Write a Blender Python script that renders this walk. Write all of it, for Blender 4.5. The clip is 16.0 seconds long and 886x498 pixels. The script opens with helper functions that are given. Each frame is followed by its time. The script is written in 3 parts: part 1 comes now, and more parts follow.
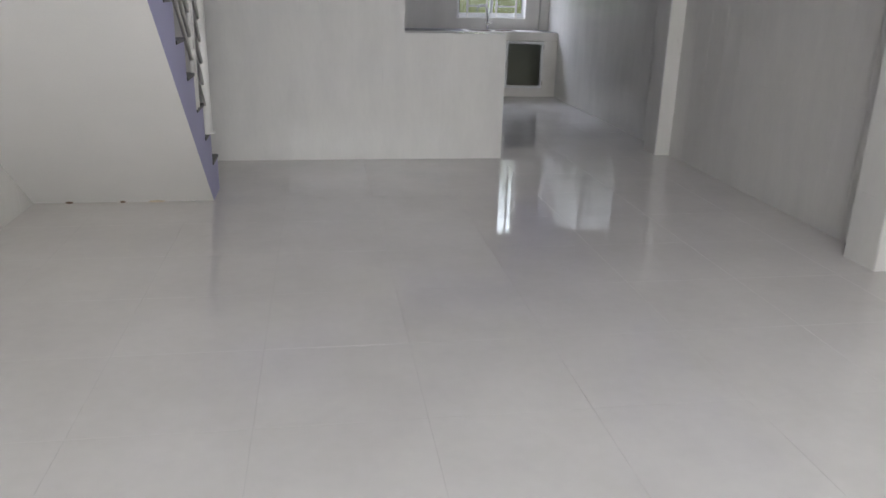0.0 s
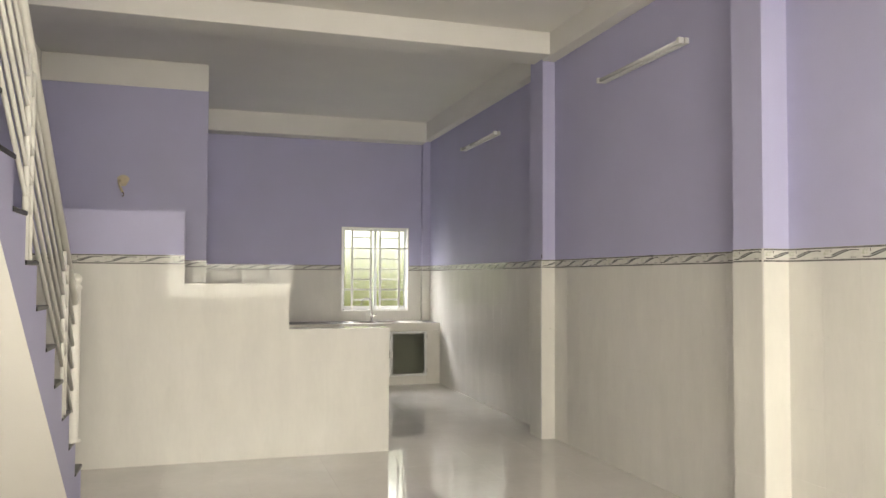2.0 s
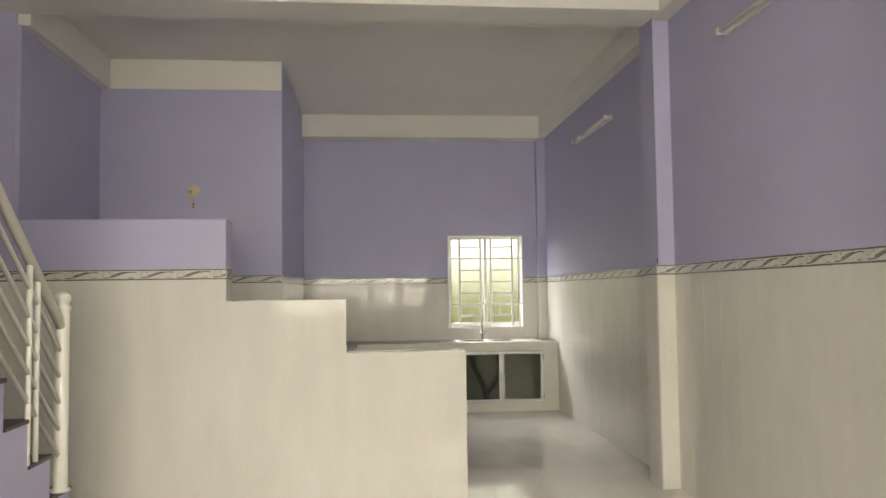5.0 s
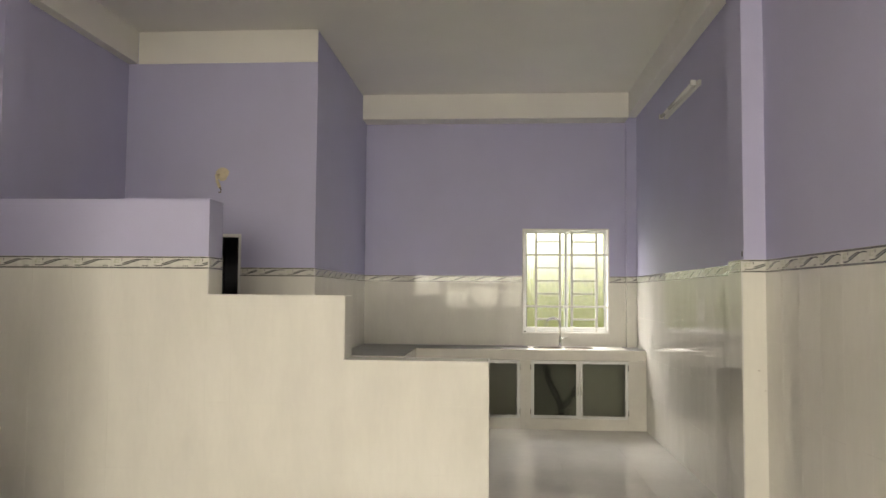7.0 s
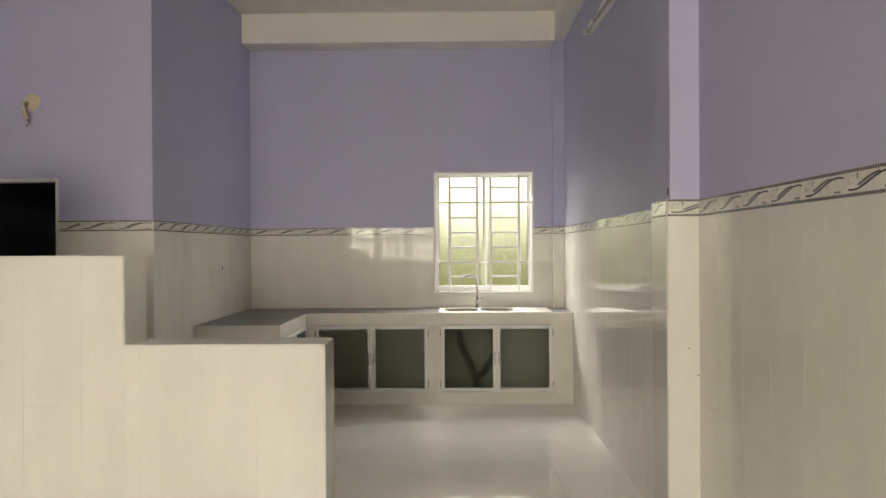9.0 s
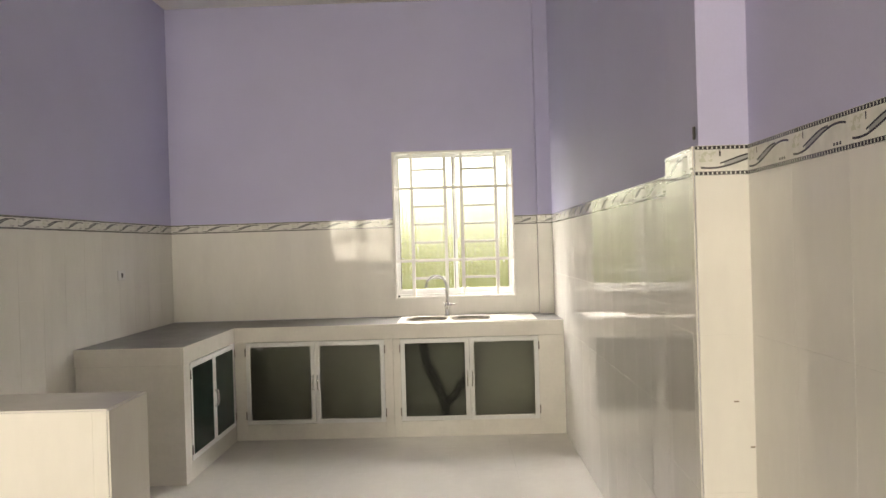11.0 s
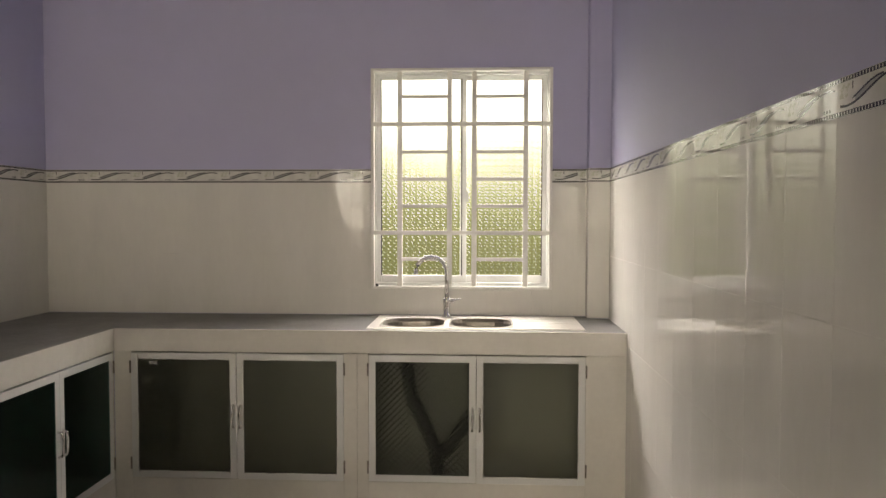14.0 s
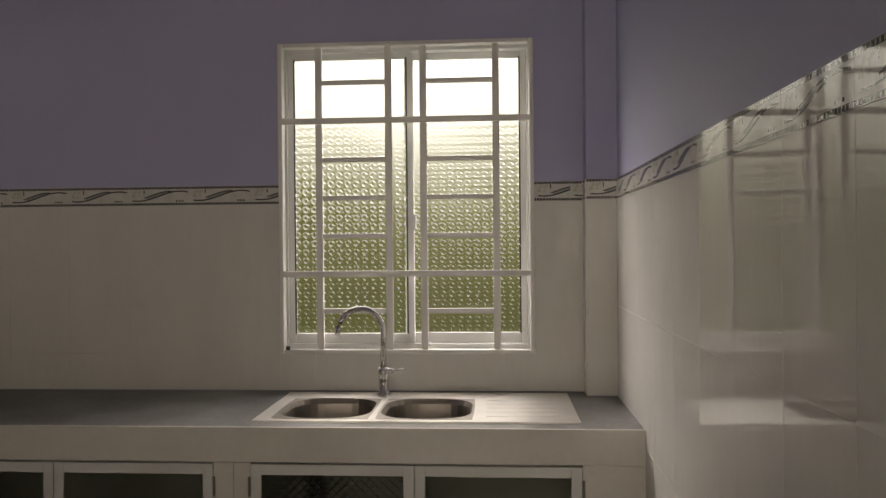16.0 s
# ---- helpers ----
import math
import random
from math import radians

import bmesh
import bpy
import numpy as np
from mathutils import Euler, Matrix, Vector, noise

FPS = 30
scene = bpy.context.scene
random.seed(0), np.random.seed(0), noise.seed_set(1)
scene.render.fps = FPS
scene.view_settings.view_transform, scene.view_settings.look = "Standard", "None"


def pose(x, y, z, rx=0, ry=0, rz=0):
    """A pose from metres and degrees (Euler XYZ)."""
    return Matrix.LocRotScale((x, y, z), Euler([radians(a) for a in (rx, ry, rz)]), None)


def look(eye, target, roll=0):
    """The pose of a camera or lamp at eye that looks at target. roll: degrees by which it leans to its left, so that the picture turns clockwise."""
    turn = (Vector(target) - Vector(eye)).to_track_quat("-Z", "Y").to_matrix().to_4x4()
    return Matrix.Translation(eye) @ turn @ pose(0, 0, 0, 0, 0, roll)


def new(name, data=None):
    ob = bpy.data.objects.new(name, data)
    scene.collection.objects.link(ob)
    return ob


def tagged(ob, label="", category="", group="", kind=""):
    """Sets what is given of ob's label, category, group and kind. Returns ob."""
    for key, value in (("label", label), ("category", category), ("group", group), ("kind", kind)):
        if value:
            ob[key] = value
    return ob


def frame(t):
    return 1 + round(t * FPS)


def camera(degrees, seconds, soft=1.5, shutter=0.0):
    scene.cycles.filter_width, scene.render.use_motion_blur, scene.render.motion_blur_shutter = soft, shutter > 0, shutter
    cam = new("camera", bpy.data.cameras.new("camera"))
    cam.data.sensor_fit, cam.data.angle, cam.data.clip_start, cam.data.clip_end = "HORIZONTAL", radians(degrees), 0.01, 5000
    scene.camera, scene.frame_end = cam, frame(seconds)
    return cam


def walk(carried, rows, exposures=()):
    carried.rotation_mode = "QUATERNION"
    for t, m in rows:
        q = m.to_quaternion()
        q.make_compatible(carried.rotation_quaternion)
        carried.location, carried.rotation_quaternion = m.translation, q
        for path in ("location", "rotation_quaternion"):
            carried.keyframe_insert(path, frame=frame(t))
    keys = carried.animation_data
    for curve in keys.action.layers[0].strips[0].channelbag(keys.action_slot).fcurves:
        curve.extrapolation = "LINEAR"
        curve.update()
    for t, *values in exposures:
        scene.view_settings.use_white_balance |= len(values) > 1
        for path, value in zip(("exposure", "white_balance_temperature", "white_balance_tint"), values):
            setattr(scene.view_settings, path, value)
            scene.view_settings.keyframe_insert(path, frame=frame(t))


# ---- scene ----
cam = camera(59.7, 16.0)
EXPOSURES = [(0, -1.24, 5450, 16), (0.5, -0.86, 5700, 15), (1, -0.68, 6050, 15), (1.5, -0.58, 6250, 13), (2.2, -0.42, 6500, 11), (3, -0.5, 6550, 11), (5.5, -0.43, 6700, 10), (8, -0.44, 6800, 10), (10.5, -0.3, 6900, 12), (11.5, 0.17, 6950, 13), (12.5, -0.22, 7000, 14), (13.5, -0.44, 7050, 15), (14.5, -1.08, 7000, 16), (15.5, -1.54, 7000, 17), (16, -1.84, 7000, 18)]
PATH = [
    (0, (-3.186, -11.064, 1.438), (-2.885, -9.196, 0.789), 1.46),
    (0.5, (-3.193, -11.039, 1.46), (-2.815, -9.117, 1.055), 0.85),
    (1, (-3.158, -11.068, 1.466), (-2.798, -9.108, 1.308), 0.97),
    (1.5, (-3.149, -11.094, 1.474), (-2.713, -9.142, 1.476), 1.43),
    (2, (-3.16, -11.066, 1.493), (-2.575, -9.155, 1.566), 0.26),
    (2.5, (-3.124, -10.966, 1.467), (-2.599, -9.038, 1.555), -1.68),
    (3, (-3.003, -10.779, 1.497), (-2.635, -8.817, 1.623), -0.54),
    (5.5, (-2.092, -9.889, 1.47), (-2.0, -7.893, 1.566), -0.41),
    (6, (-1.859, -9.659, 1.462), (-1.907, -7.66, 1.497), 0.79),
    (6.5, (-1.756, -9.327, 1.474), (-1.834, -7.33, 1.563), 1.31),
    (7, (-1.595, -9.061, 1.45), (-1.736, -7.07, 1.565), 0.46),
    (7.5, (-1.406, -8.798, 1.445), (-1.611, -6.81, 1.516), 0.39),
    (8, (-1.29, -8.48, 1.462), (-1.344, -6.481, 1.496), 0.27),
    (10.5, (-0.83, -6.733, 1.45), (-0.867, -4.734, 1.429), -1.14),
    (11, (-0.771, -6.401, 1.432), (-0.811, -4.401, 1.422), -1.69),
    (11.5, (-0.703, -6.063, 1.439), (-0.786, -4.065, 1.423), -0.68),
    (12, (-0.704, -5.705, 1.443), (-0.717, -3.705, 1.466), -1.35),
    (12.5, (-0.679, -5.362, 1.425), (-0.725, -3.363, 1.454), -0.49),
    (13, (-0.691, -4.994, 1.4), (-0.741, -2.995, 1.381), 0.7),
    (13.5, (-0.706, -4.632, 1.409), (-0.684, -2.633, 1.362), -0.5),
    (14, (-0.682, -4.278, 1.395), (-0.786, -2.282, 1.313), 0.1),
    (14.5, (-0.632, -3.922, 1.39), (-0.639, -1.922, 1.338), -1.0),
    (15, (-0.533, -3.592, 1.398), (-0.589, -1.593, 1.388), -0.2),
    (15.5, (-0.443, -3.263, 1.394), (-0.593, -1.269, 1.378), 0.5),
    (16, (-0.456, -3.001, 1.42), (-0.591, -1.005, 1.409), -0.5),
]
walk(cam, [(t, look(eye, target, roll)) for t, eye, target, roll in PATH], EXPOSURES)

# ---- world, light ----
world = bpy.data.worlds.new("sky")
scene.world = world
world.use_nodes = True
wn = world.node_tree.nodes
sky = wn.new("ShaderNodeTexSky")
sky.sky_type, sky.sun_disc = "NISHITA", False
sky.sun_elevation, sky.sun_rotation = radians(50), radians(150)
world.node_tree.links.new(sky.outputs[0], wn["Background"].inputs[0])
wn["Background"].inputs[1].default_value = 0.12


def area_lamp(name, m, sx, sy, watts, colour):
    d = bpy.data.lights.new(name, "AREA")
    d.shape, d.size, d.size_y, d.energy, d.color = "RECTANGLE", sx, sy, watts, colour
    ob = new(name, d)
    ob.matrix_world = m
    return ob


# daylight in the front opening, over the full width of the double doors
front = area_lamp("front_daylight", look((-2.28, -13.35, 2.05), (-2.28, -12.35, 0.85)), 3.6, 3.0, 1000, (1.0, 0.935, 0.78))
front.data.spread = radians(168)
sun = new("sun", bpy.data.lights.new("sun", "SUN"))
sun.data.energy, sun.data.angle, sun.data.color = 1.0, radians(12), (1.0, 0.95, 0.88)
sun.matrix_world = pose(0, 0, 10, 40, 0, 150)


# ---- materials ----
def make_mat(name, colour, rough=0.5, metal=0.0, vary=0.06, scale=3.0, grain=60.0, bump=0.0, stretch=(1, 1, 1), spread=0.0, gloss=0.5, wave=0.0, wave_scale=4.0):
    m = bpy.data.materials.new(name)
    m.use_nodes = True
    t = m.node_tree
    n, l = t.nodes, t.links
    b = n["Principled BSDF"]
    b.inputs["Metallic"].default_value = metal
    b.inputs["Specular IOR Level"].default_value = gloss
    geo = n.new("ShaderNodeNewGeometry")
    mp = n.new("ShaderNodeMapping")
    mp.inputs["Scale"].default_value = stretch
    l.new(geo.outputs["Position"], mp.inputs[0])
    big = n.new("ShaderNodeTexNoise")
    big.inputs["Scale"].default_value, big.inputs["Detail"].default_value = scale, 5
    fine = n.new("ShaderNodeTexNoise")
    fine.inputs["Scale"].default_value, fine.inputs["Detail"].default_value = grain, 3
    l.new(mp.outputs[0], big.inputs[0])
    l.new(mp.outputs[0], fine.inputs[0])
    add = n.new("ShaderNodeMath")
    add.operation = "MULTIPLY_ADD"
    l.new(fine.outputs[0], add.inputs[0])
    add.inputs[1].default_value = 0.35
    l.new(big.outputs[0], add.inputs[2])
    rnd = n.new("ShaderNodeObjectInfo")
    add2 = n.new("ShaderNodeMath")
    add2.operation = "MULTIPLY_ADD"
    l.new(rnd.outputs["Random"], add2.inputs[0])
    add2.inputs[1].default_value = spread
    l.new(add.outputs[0], add2.inputs[2])
    ramp = n.new("ShaderNodeMapRange")
    ramp.inputs["From Min"].default_value, ramp.inputs["From Max"].default_value = 0.4, 0.95
    ramp.inputs["To Min"].default_value, ramp.inputs["To Max"].default_value = 1 - vary, 1 + vary
    l.new(add2.outputs[0], ramp.inputs[0])
    mul = n.new("ShaderNodeMix")
    mul.data_type, mul.blend_type = "RGBA", "MULTIPLY"
    mul.inputs[0].default_value = 1
    mul.inputs[6].default_value = (*colour, 1)
    l.new(ramp.outputs[0], mul.inputs[7])
    l.new(mul.outputs[2], b.inputs["Base Color"])
    rr = n.new("ShaderNodeMapRange")
    rr.inputs["To Min"].default_value, rr.inputs["To Max"].default_value = rough * 0.8, rough * 1.25
    l.new(big.outputs[0], rr.inputs[0])
    l.new(rr.outputs[0], b.inputs["Roughness"])
    last = None
    if bump:
        bp = n.new("ShaderNodeBump")
        bp.inputs["Strength"].default_value, bp.inputs["Distance"].default_value = bump, 0.002
        l.new(fine.outputs[0], bp.inputs["Height"])
        last = bp
    if wave:
        w = n.new("ShaderNodeTexNoise")
        w.inputs["Scale"].default_value, w.inputs["Detail"].default_value = wave_scale, 1
        wm = n.new("ShaderNodeMapping")
        wm.inputs["Scale"].default_value = (1, 1, 0.45)
        l.new(geo.outputs["Position"], wm.inputs[0])
        l.new(wm.outputs[0], w.inputs[0])
        bp = n.new("ShaderNodeBump")
        bp.inputs["Strength"].default_value, bp.inputs["Distance"].default_value = 1.0, wave
        l.new(w.outputs[0], bp.inputs["Height"])
        if last:
            l.new(last.outputs[0], bp.inputs["Normal"])
        last = bp
    if last:
        l.new(last.outputs[0], b.inputs["Normal"])
    return m


LAV = make_mat("lavender_paint", (0.465, 0.455, 0.645), 0.6, vary=0.05, scale=1.5, grain=140, bump=0.12)
WHITE = make_mat("white_paint", (0.80, 0.78, 0.74), 0.6, vary=0.04, scale=1.3, grain=120, bump=0.1)
TILE = make_mat("glazed_wall_tile", (0.74, 0.72, 0.67), 0.04, vary=0.05, scale=6, grain=40, stretch=(1, 1, 0.3), spread=0.05, wave=0.00005, wave_scale=7, gloss=0.52)
FLOOR = make_mat("polished_floor_tile", (0.68, 0.655, 0.615), 0.035, vary=0.06, scale=2.2, grain=18, spread=0.04, wave=0.00009, wave_scale=4, gloss=0.7)
GROUT = make_mat("grout", (0.71, 0.69, 0.64), 0.5, vary=0.1, grain=200)
FLOORGROUT = make_mat("floor_grout", (0.56, 0.54, 0.505), 0.5, vary=0.1, grain=200)
GRANITE = make_mat("dark_granite", (0.018, 0.016, 0.018), 0.34, vary=0.5, scale=60, grain=300)
TOP = make_mat("grey_cement_worktop", (0.13, 0.126, 0.122), 0.38, vary=0.7, scale=5, grain=70, bump=0.15)
ALU = make_mat("white_aluminium", (0.72, 0.72, 0.70), 0.35, vary=0.03, scale=4, grain=80)
# steel darkened in colour for shaded bowls and dark reflections on hinges
SHADED_STEEL = make_mat("shaded_steel", (0.30, 0.27, 0.24), 0.38, metal=1.0, vary=0.12, scale=10, grain=150)
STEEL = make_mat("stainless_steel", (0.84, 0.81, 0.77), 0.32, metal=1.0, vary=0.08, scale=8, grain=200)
CHROME = make_mat("chrome", (0.8, 0.79, 0.77), 0.1, metal=1.0, vary=0.03)
CREAM = make_mat("cream_enamel", (0.80, 0.78, 0.72), 0.3, vary=0.04, scale=6, grain=60)
CERAMIC = make_mat("white_ceramic", (0.80, 0.79, 0.76), 0.1, vary=0.02)
LIME = make_mat("unpainted_plaster", (0.60, 0.52, 0.38), 0.8, vary=0.2, scale=20)
RUST = make_mat("brown_conduit", (0.15, 0.095, 0.055), 0.6, vary=0.2)
BLACK = make_mat("black_plastic", (0.03, 0.03, 0.03), 0.4, vary=0.1)
SHADE_LINING = make_mat("toilet_shade", (0.22, 0.22, 0.25), 0.8, vary=0.2)
GRASS = make_mat("grass", (0.10, 0.16, 0.04), 0.9, vary=0.5, scale=2)
CONCRETE = make_mat("concrete_yard", (0.42, 0.41, 0.38), 0.8, vary=0.2, scale=1.0)
TUBE = make_mat("white_lamp_tube", (0.74, 0.74, 0.72), 0.25, vary=0.02)


def math_node(t, op, a, b=None, c=None):
    k = t.nodes.new("ShaderNodeMath")
    k.operation = op
    for i, v in enumerate((a, b, c)):
        if v is None:
            continue
        if isinstance(v, (int, float)):
            k.inputs[i].default_value = v
        else:
            t.links.new(v, k.inputs[i])
    return k.outputs[0]


def border_material():
    """Cream border tile with two dark edge lines and a grey ribbon swirl; u along the tile, v up it."""
    m = make_mat("border_tile", (0.66, 0.65, 0.60), 0.045, vary=0.12, scale=25, grain=70)
    t = m.node_tree
    tc = t.nodes.new("ShaderNodeTexCoord")
    sp = t.nodes.new("ShaderNodeSeparateXYZ")
    t.links.new(tc.outputs["Object"], sp.inputs[0])
    u, v = sp.outputs[0], sp.outputs[1]

    def near(a, b, w):
        return math_node(t, "LESS_THAN", math_node(t, "ABSOLUTE", math_node(t, "SUBTRACT", a, b)), w)

    def inside(a, lo, hi):
        return math_node(t, "MULTIPLY", math_node(t, "GREATER_THAN", a, lo), math_node(t, "LESS_THAN", a, hi))

    def swirl(shift):
        ang = math_node(t, "MULTIPLY", math_node(t, "SUBTRACT", u, 0.115 + shift), 2 * math.pi / 0.34)
        return math_node(t, "MULTIPLY_ADD", math_node(t, "SINE", ang), 0.019, 0.038)

    one, two = swirl(-0.03), swirl(0.008)
    lines = math_node(t, "MAXIMUM", math_node(t, "MULTIPLY", near(v, one, 0.002), inside(u, 0.062, 0.172)), math_node(t, "MULTIPLY", near(v, two, 0.0024), inside(u, 0.014, 0.242)))
    lo, hi = math_node(t, "MINIMUM", one, two), math_node(t, "MAXIMUM", one, two)
    fill = math_node(t, "MULTIPLY", inside(v, lo, hi), inside(u, 0.072, 0.170))
    edge = math_node(t, "MAXIMUM", near(v, 0.0062, 0.0042), near(v, 0.0698, 0.0042))
    bead = math_node(t, "GREATER_THAN", math_node(t, "SINE", math_node(t, "MULTIPLY", u, 2 * math.pi / 0.0114)), -0.62)
    rim = math_node(t, "MAXIMUM", math_node(t, "MAXIMUM", near(v, 0.0024, 0.0006), near(v, 0.010, 0.0006)), math_node(t, "MAXIMUM", near(v, 0.066, 0.0006), near(v, 0.0736, 0.0006)))
    edge = math_node(t, "MAXIMUM", math_node(t, "MULTIPLY", edge, bead), rim)  # a string of dark beads between two fine lines
    spray = t.nodes.new("ShaderNodeTexNoise")
    spray.inputs["Scale"].default_value, spray.inputs["Detail"].default_value = 85, 2
    t.links.new(tc.outputs["Object"], spray.inputs[0])
    leaf = math_node(t, "MULTIPLY", math_node(t, "MULTIPLY", near(u, 0.034, 0.024), near(v, 0.047, 0.013)), math_node(t, "MULTIPLY", math_node(t, "GREATER_THAN", spray.outputs[0], 0.52), 0.55))
    tick = math_node(t, "MULTIPLY", near(u, 0.062, 0.0022), near(v, 0.055, 0.007))
    dots = math_node(t, "MULTIPLY", near(v, 0.018, 0.003), math_node(t, "MULTIPLY", inside(u, 0.19, 0.225), math_node(t, "GREATER_THAN", math_node(t, "SINE", math_node(t, "MULTIPLY", u, 2 * math.pi / 0.012)), -0.3)))
    dark = math_node(t, "MAXIMUM", math_node(t, "MAXIMUM", lines, edge), math_node(t, "MAXIMUM", tick, dots))
    b = t.nodes["Principled BSDF"]
    src = b.inputs["Base Color"].links[0].from_socket
    m1 = t.nodes.new("ShaderNodeMix")
    m1.data_type = "RGBA"
    t.links.new(fill, m1.inputs[0])
    m0 = t.nodes.new("ShaderNodeMix")
    m0.data_type = "RGBA"
    t.links.new(leaf, m0.inputs[0])
    t.links.new(src, m0.inputs[6])
    m0.inputs[7].default_value = (0.40, 0.42, 0.28, 1)  # faint green sprig
    t.links.new(m0.outputs[2], m1.inputs[6])
    m1.inputs[7].default_value = (0.34, 0.34, 0.33, 1)
    m2 = t.nodes.new("ShaderNodeMix")
    m2.data_type = "RGBA"
    t.links.new(dark, m2.inputs[0])
    t.links.new(m1.outputs[2], m2.inputs[6])
    m2.inputs[7].default_value = (0.03, 0.028, 0.028, 1)
    t.links.new(m2.outputs[2], b.inputs["Base Color"])
    return m


BORDER = border_material()


def glass_material(name, colour, rough, pattern, cell=0.018, ior=1.3, diamonds=False):
    m = bpy.data.materials.new(name)
    m.use_nodes = True
    t = m.node_tree
    b = t.nodes["Principled BSDF"]
    b.inputs["Base Color"].default_value = (*colour, 1)
    b.inputs["Roughness"].default_value = rough
    b.inputs["Transmission Weight"].default_value = 1
    b.inputs["IOR"].default_value = ior
    if pattern:
        geo = t.nodes.new("ShaderNodeNewGeometry")
        sp = t.nodes.new("ShaderNodeSeparateXYZ")
        t.links.new(geo.outputs["Position"], sp.inputs[0])
        flat = math_node(t, "ADD", sp.outputs[0], sp.outputs[1])
        k = 2 * math.pi / cell
        s1 = math_node(t, "COSINE", math_node(t, "MULTIPLY", flat, k))
        s2 = math_node(t, "COSINE", math_node(t, "MULTIPLY", sp.outputs[2], k))
        q = math_node(t, "MULTIPLY", math_node(t, "SUBTRACT", math_node(t, "ADD", s1, s2), 0.6), 2.4)
        h = math_node(t, "DIVIDE", 1.0, math_node(t, "MULTIPLY_ADD", q, q, 1.0))
        if diamonds:
            d1 = math_node(t, "SINE", math_node(t, "MULTIPLY", math_node(t, "ADD", flat, sp.outputs[2]), k / 2))
            d2 = math_node(t, "SINE", math_node(t, "MULTIPLY", math_node(t, "SUBTRACT", flat, sp.outputs[2]), k / 2))
            h = math_node(t, "SQRT", math_node(t, "ABSOLUTE", math_node(t, "MULTIPLY", d1, d2)))
        face = t.nodes.new("ShaderNodeSeparateXYZ")
        t.links.new(geo.outputs["True Normal"], face.inputs[0])
        h = math_node(t, "MULTIPLY", h, math_node(t, "LESS_THAN", face.outputs[1], -0.5))  # one face is figured, the other plain
        bp = t.nodes.new("ShaderNodeBump")
        bp.inputs["Strength"].default_value, bp.inputs["Distance"].default_value = 1.0, pattern
        t.links.new(h, bp.inputs["Height"])
        t.links.new(bp.outputs[0], b.inputs["Normal"])
    return m


PATTERN_GLASS = glass_material("patterned_window_glass", (0.97, 1.0, 0.93), 0.03, 0.0027, 0.034)
SMOKED_GLASS = glass_material("smoked_frosted_glass", (0.42, 0.42, 0.40), 0.15, 0)
DIMMING_GLASS = glass_material("dimming_glass", (0.6, 0.62, 0.6), 0.02, 0, ior=1.45)
CLEAR_GLASS = glass_material("clear_glass", (0.84, 0.87, 0.85), 0.0, 0, ior=1.45)


DARK_GLASS = glass_material("dark_frosted_glass", (0.42, 0.43, 0.38), 0.36, 0)


# ---- mesh helpers ----
def add_box(bm, x0, x1, y0, y1, z0, z1, bevel=0.0):
    r = bmesh.ops.create_cube(bm, size=1)
    vs = r["verts"]
    for v in vs:
        v.co = Vector(((x0 + x1) / 2 + v.co.x * (x1 - x0), (y0 + y1) / 2 + v.co.y * (y1 - y0), (z0 + z1) / 2 + v.co.z * (z1 - z0)))
    if bevel:
        es = list({e for v in vs for e in v.link_edges})
        bmesh.ops.bevel(bm, geom=es, offset=bevel, segments=2, profile=0.5, affect="EDGES")
    return bm


def boxes(*rows, bevel=0.0):
    bm = bmesh.new()
    for r in rows:
        add_box(bm, *r, bevel=bevel)
    return bm


def mesh_of(name, bm, *mats, smooth=False):
    me = bpy.data.meshes.new(name)
    bm.to_mesh(me)
    bm.free()
    for m in mats:
        me.materials.append(m)
    if smooth:
        me.shade_smooth()
    return me


def part(name, bm, material, parent, label="", smooth=False):
    ob = new(name, mesh_of(name, bm, material, smooth=smooth))
    ob.parent = parent
    return tagged(ob, label)


def thing(name, label, category, at=(0, 0, 0), group="", kind=""):
    ob = new(name)
    ob.location = at
    ob.empty_display_size = 0.05
    return tagged(ob, label, category, group, kind)


def solid(name, bm, material, label, category, kind="", smooth=False):
    return tagged(new(name, mesh_of(name, bm, material, smooth=smooth)), label, category, "", kind)


def tube(bm, pts, r, seg=12, cap=True):
    """A round bar along the points."""
    pts = [Vector(p) for p in pts]
    rings = []
    for i, p in enumerate(pts):
        d = (pts[min(i + 1, len(pts) - 1)] - pts[max(i - 1, 0)]).normalized()
        ref = Vector((0, 0, 1)) if abs(d.z) < 0.9 else Vector((1, 0, 0))
        a = d.cross(ref).normalized()
        b = d.cross(a)
        rr = r[i] if isinstance(r, (list, tuple)) else r
        rings.append([bm.verts.new(p + a * (rr * math.cos(2 * math.pi * k / seg)) + b * (rr * math.sin(2 * math.pi * k / seg))) for k in range(seg)])
    for q, w in zip(rings, rings[1:]):
        for k in range(seg):
            bm.faces.new((q[k], q[(k + 1) % seg], w[(k + 1) % seg], w[k]))
    if cap:
        bm.faces.new(rings[0][::-1])
        bm.faces.new(rings[-1])
    bmesh.ops.recalc_face_normals(bm, faces=bm.faces)
    return bm


# ---- the plan ----
XR, XL, XLIV, XLL = 0.0, -4.87, -0.038, -5.09      # kitchen right and left walls, living room right and left walls
YF, YB = -11.85, 0.0                    # front wall, back wall
ZC = 3.75                              # ceiling
BAND, BTOP = 1.585, 1.661              # border tile
ROW = BAND / 4
PY0, PY1 = -4.525, -4.293              # partition
PIL, PIL2 = -0.21, -0.170             # inner faces of the right pillars
WX, WY = -3.165, -2.515                # toilet block: side wall and front wall
WIN = (-1.302, -0.308, 1.0, 2.211)
DOOR = (-4.60, -3.826, 0.0, 1.94)
FRONT = (-3.95, -0.62, 0.0, 3.05)


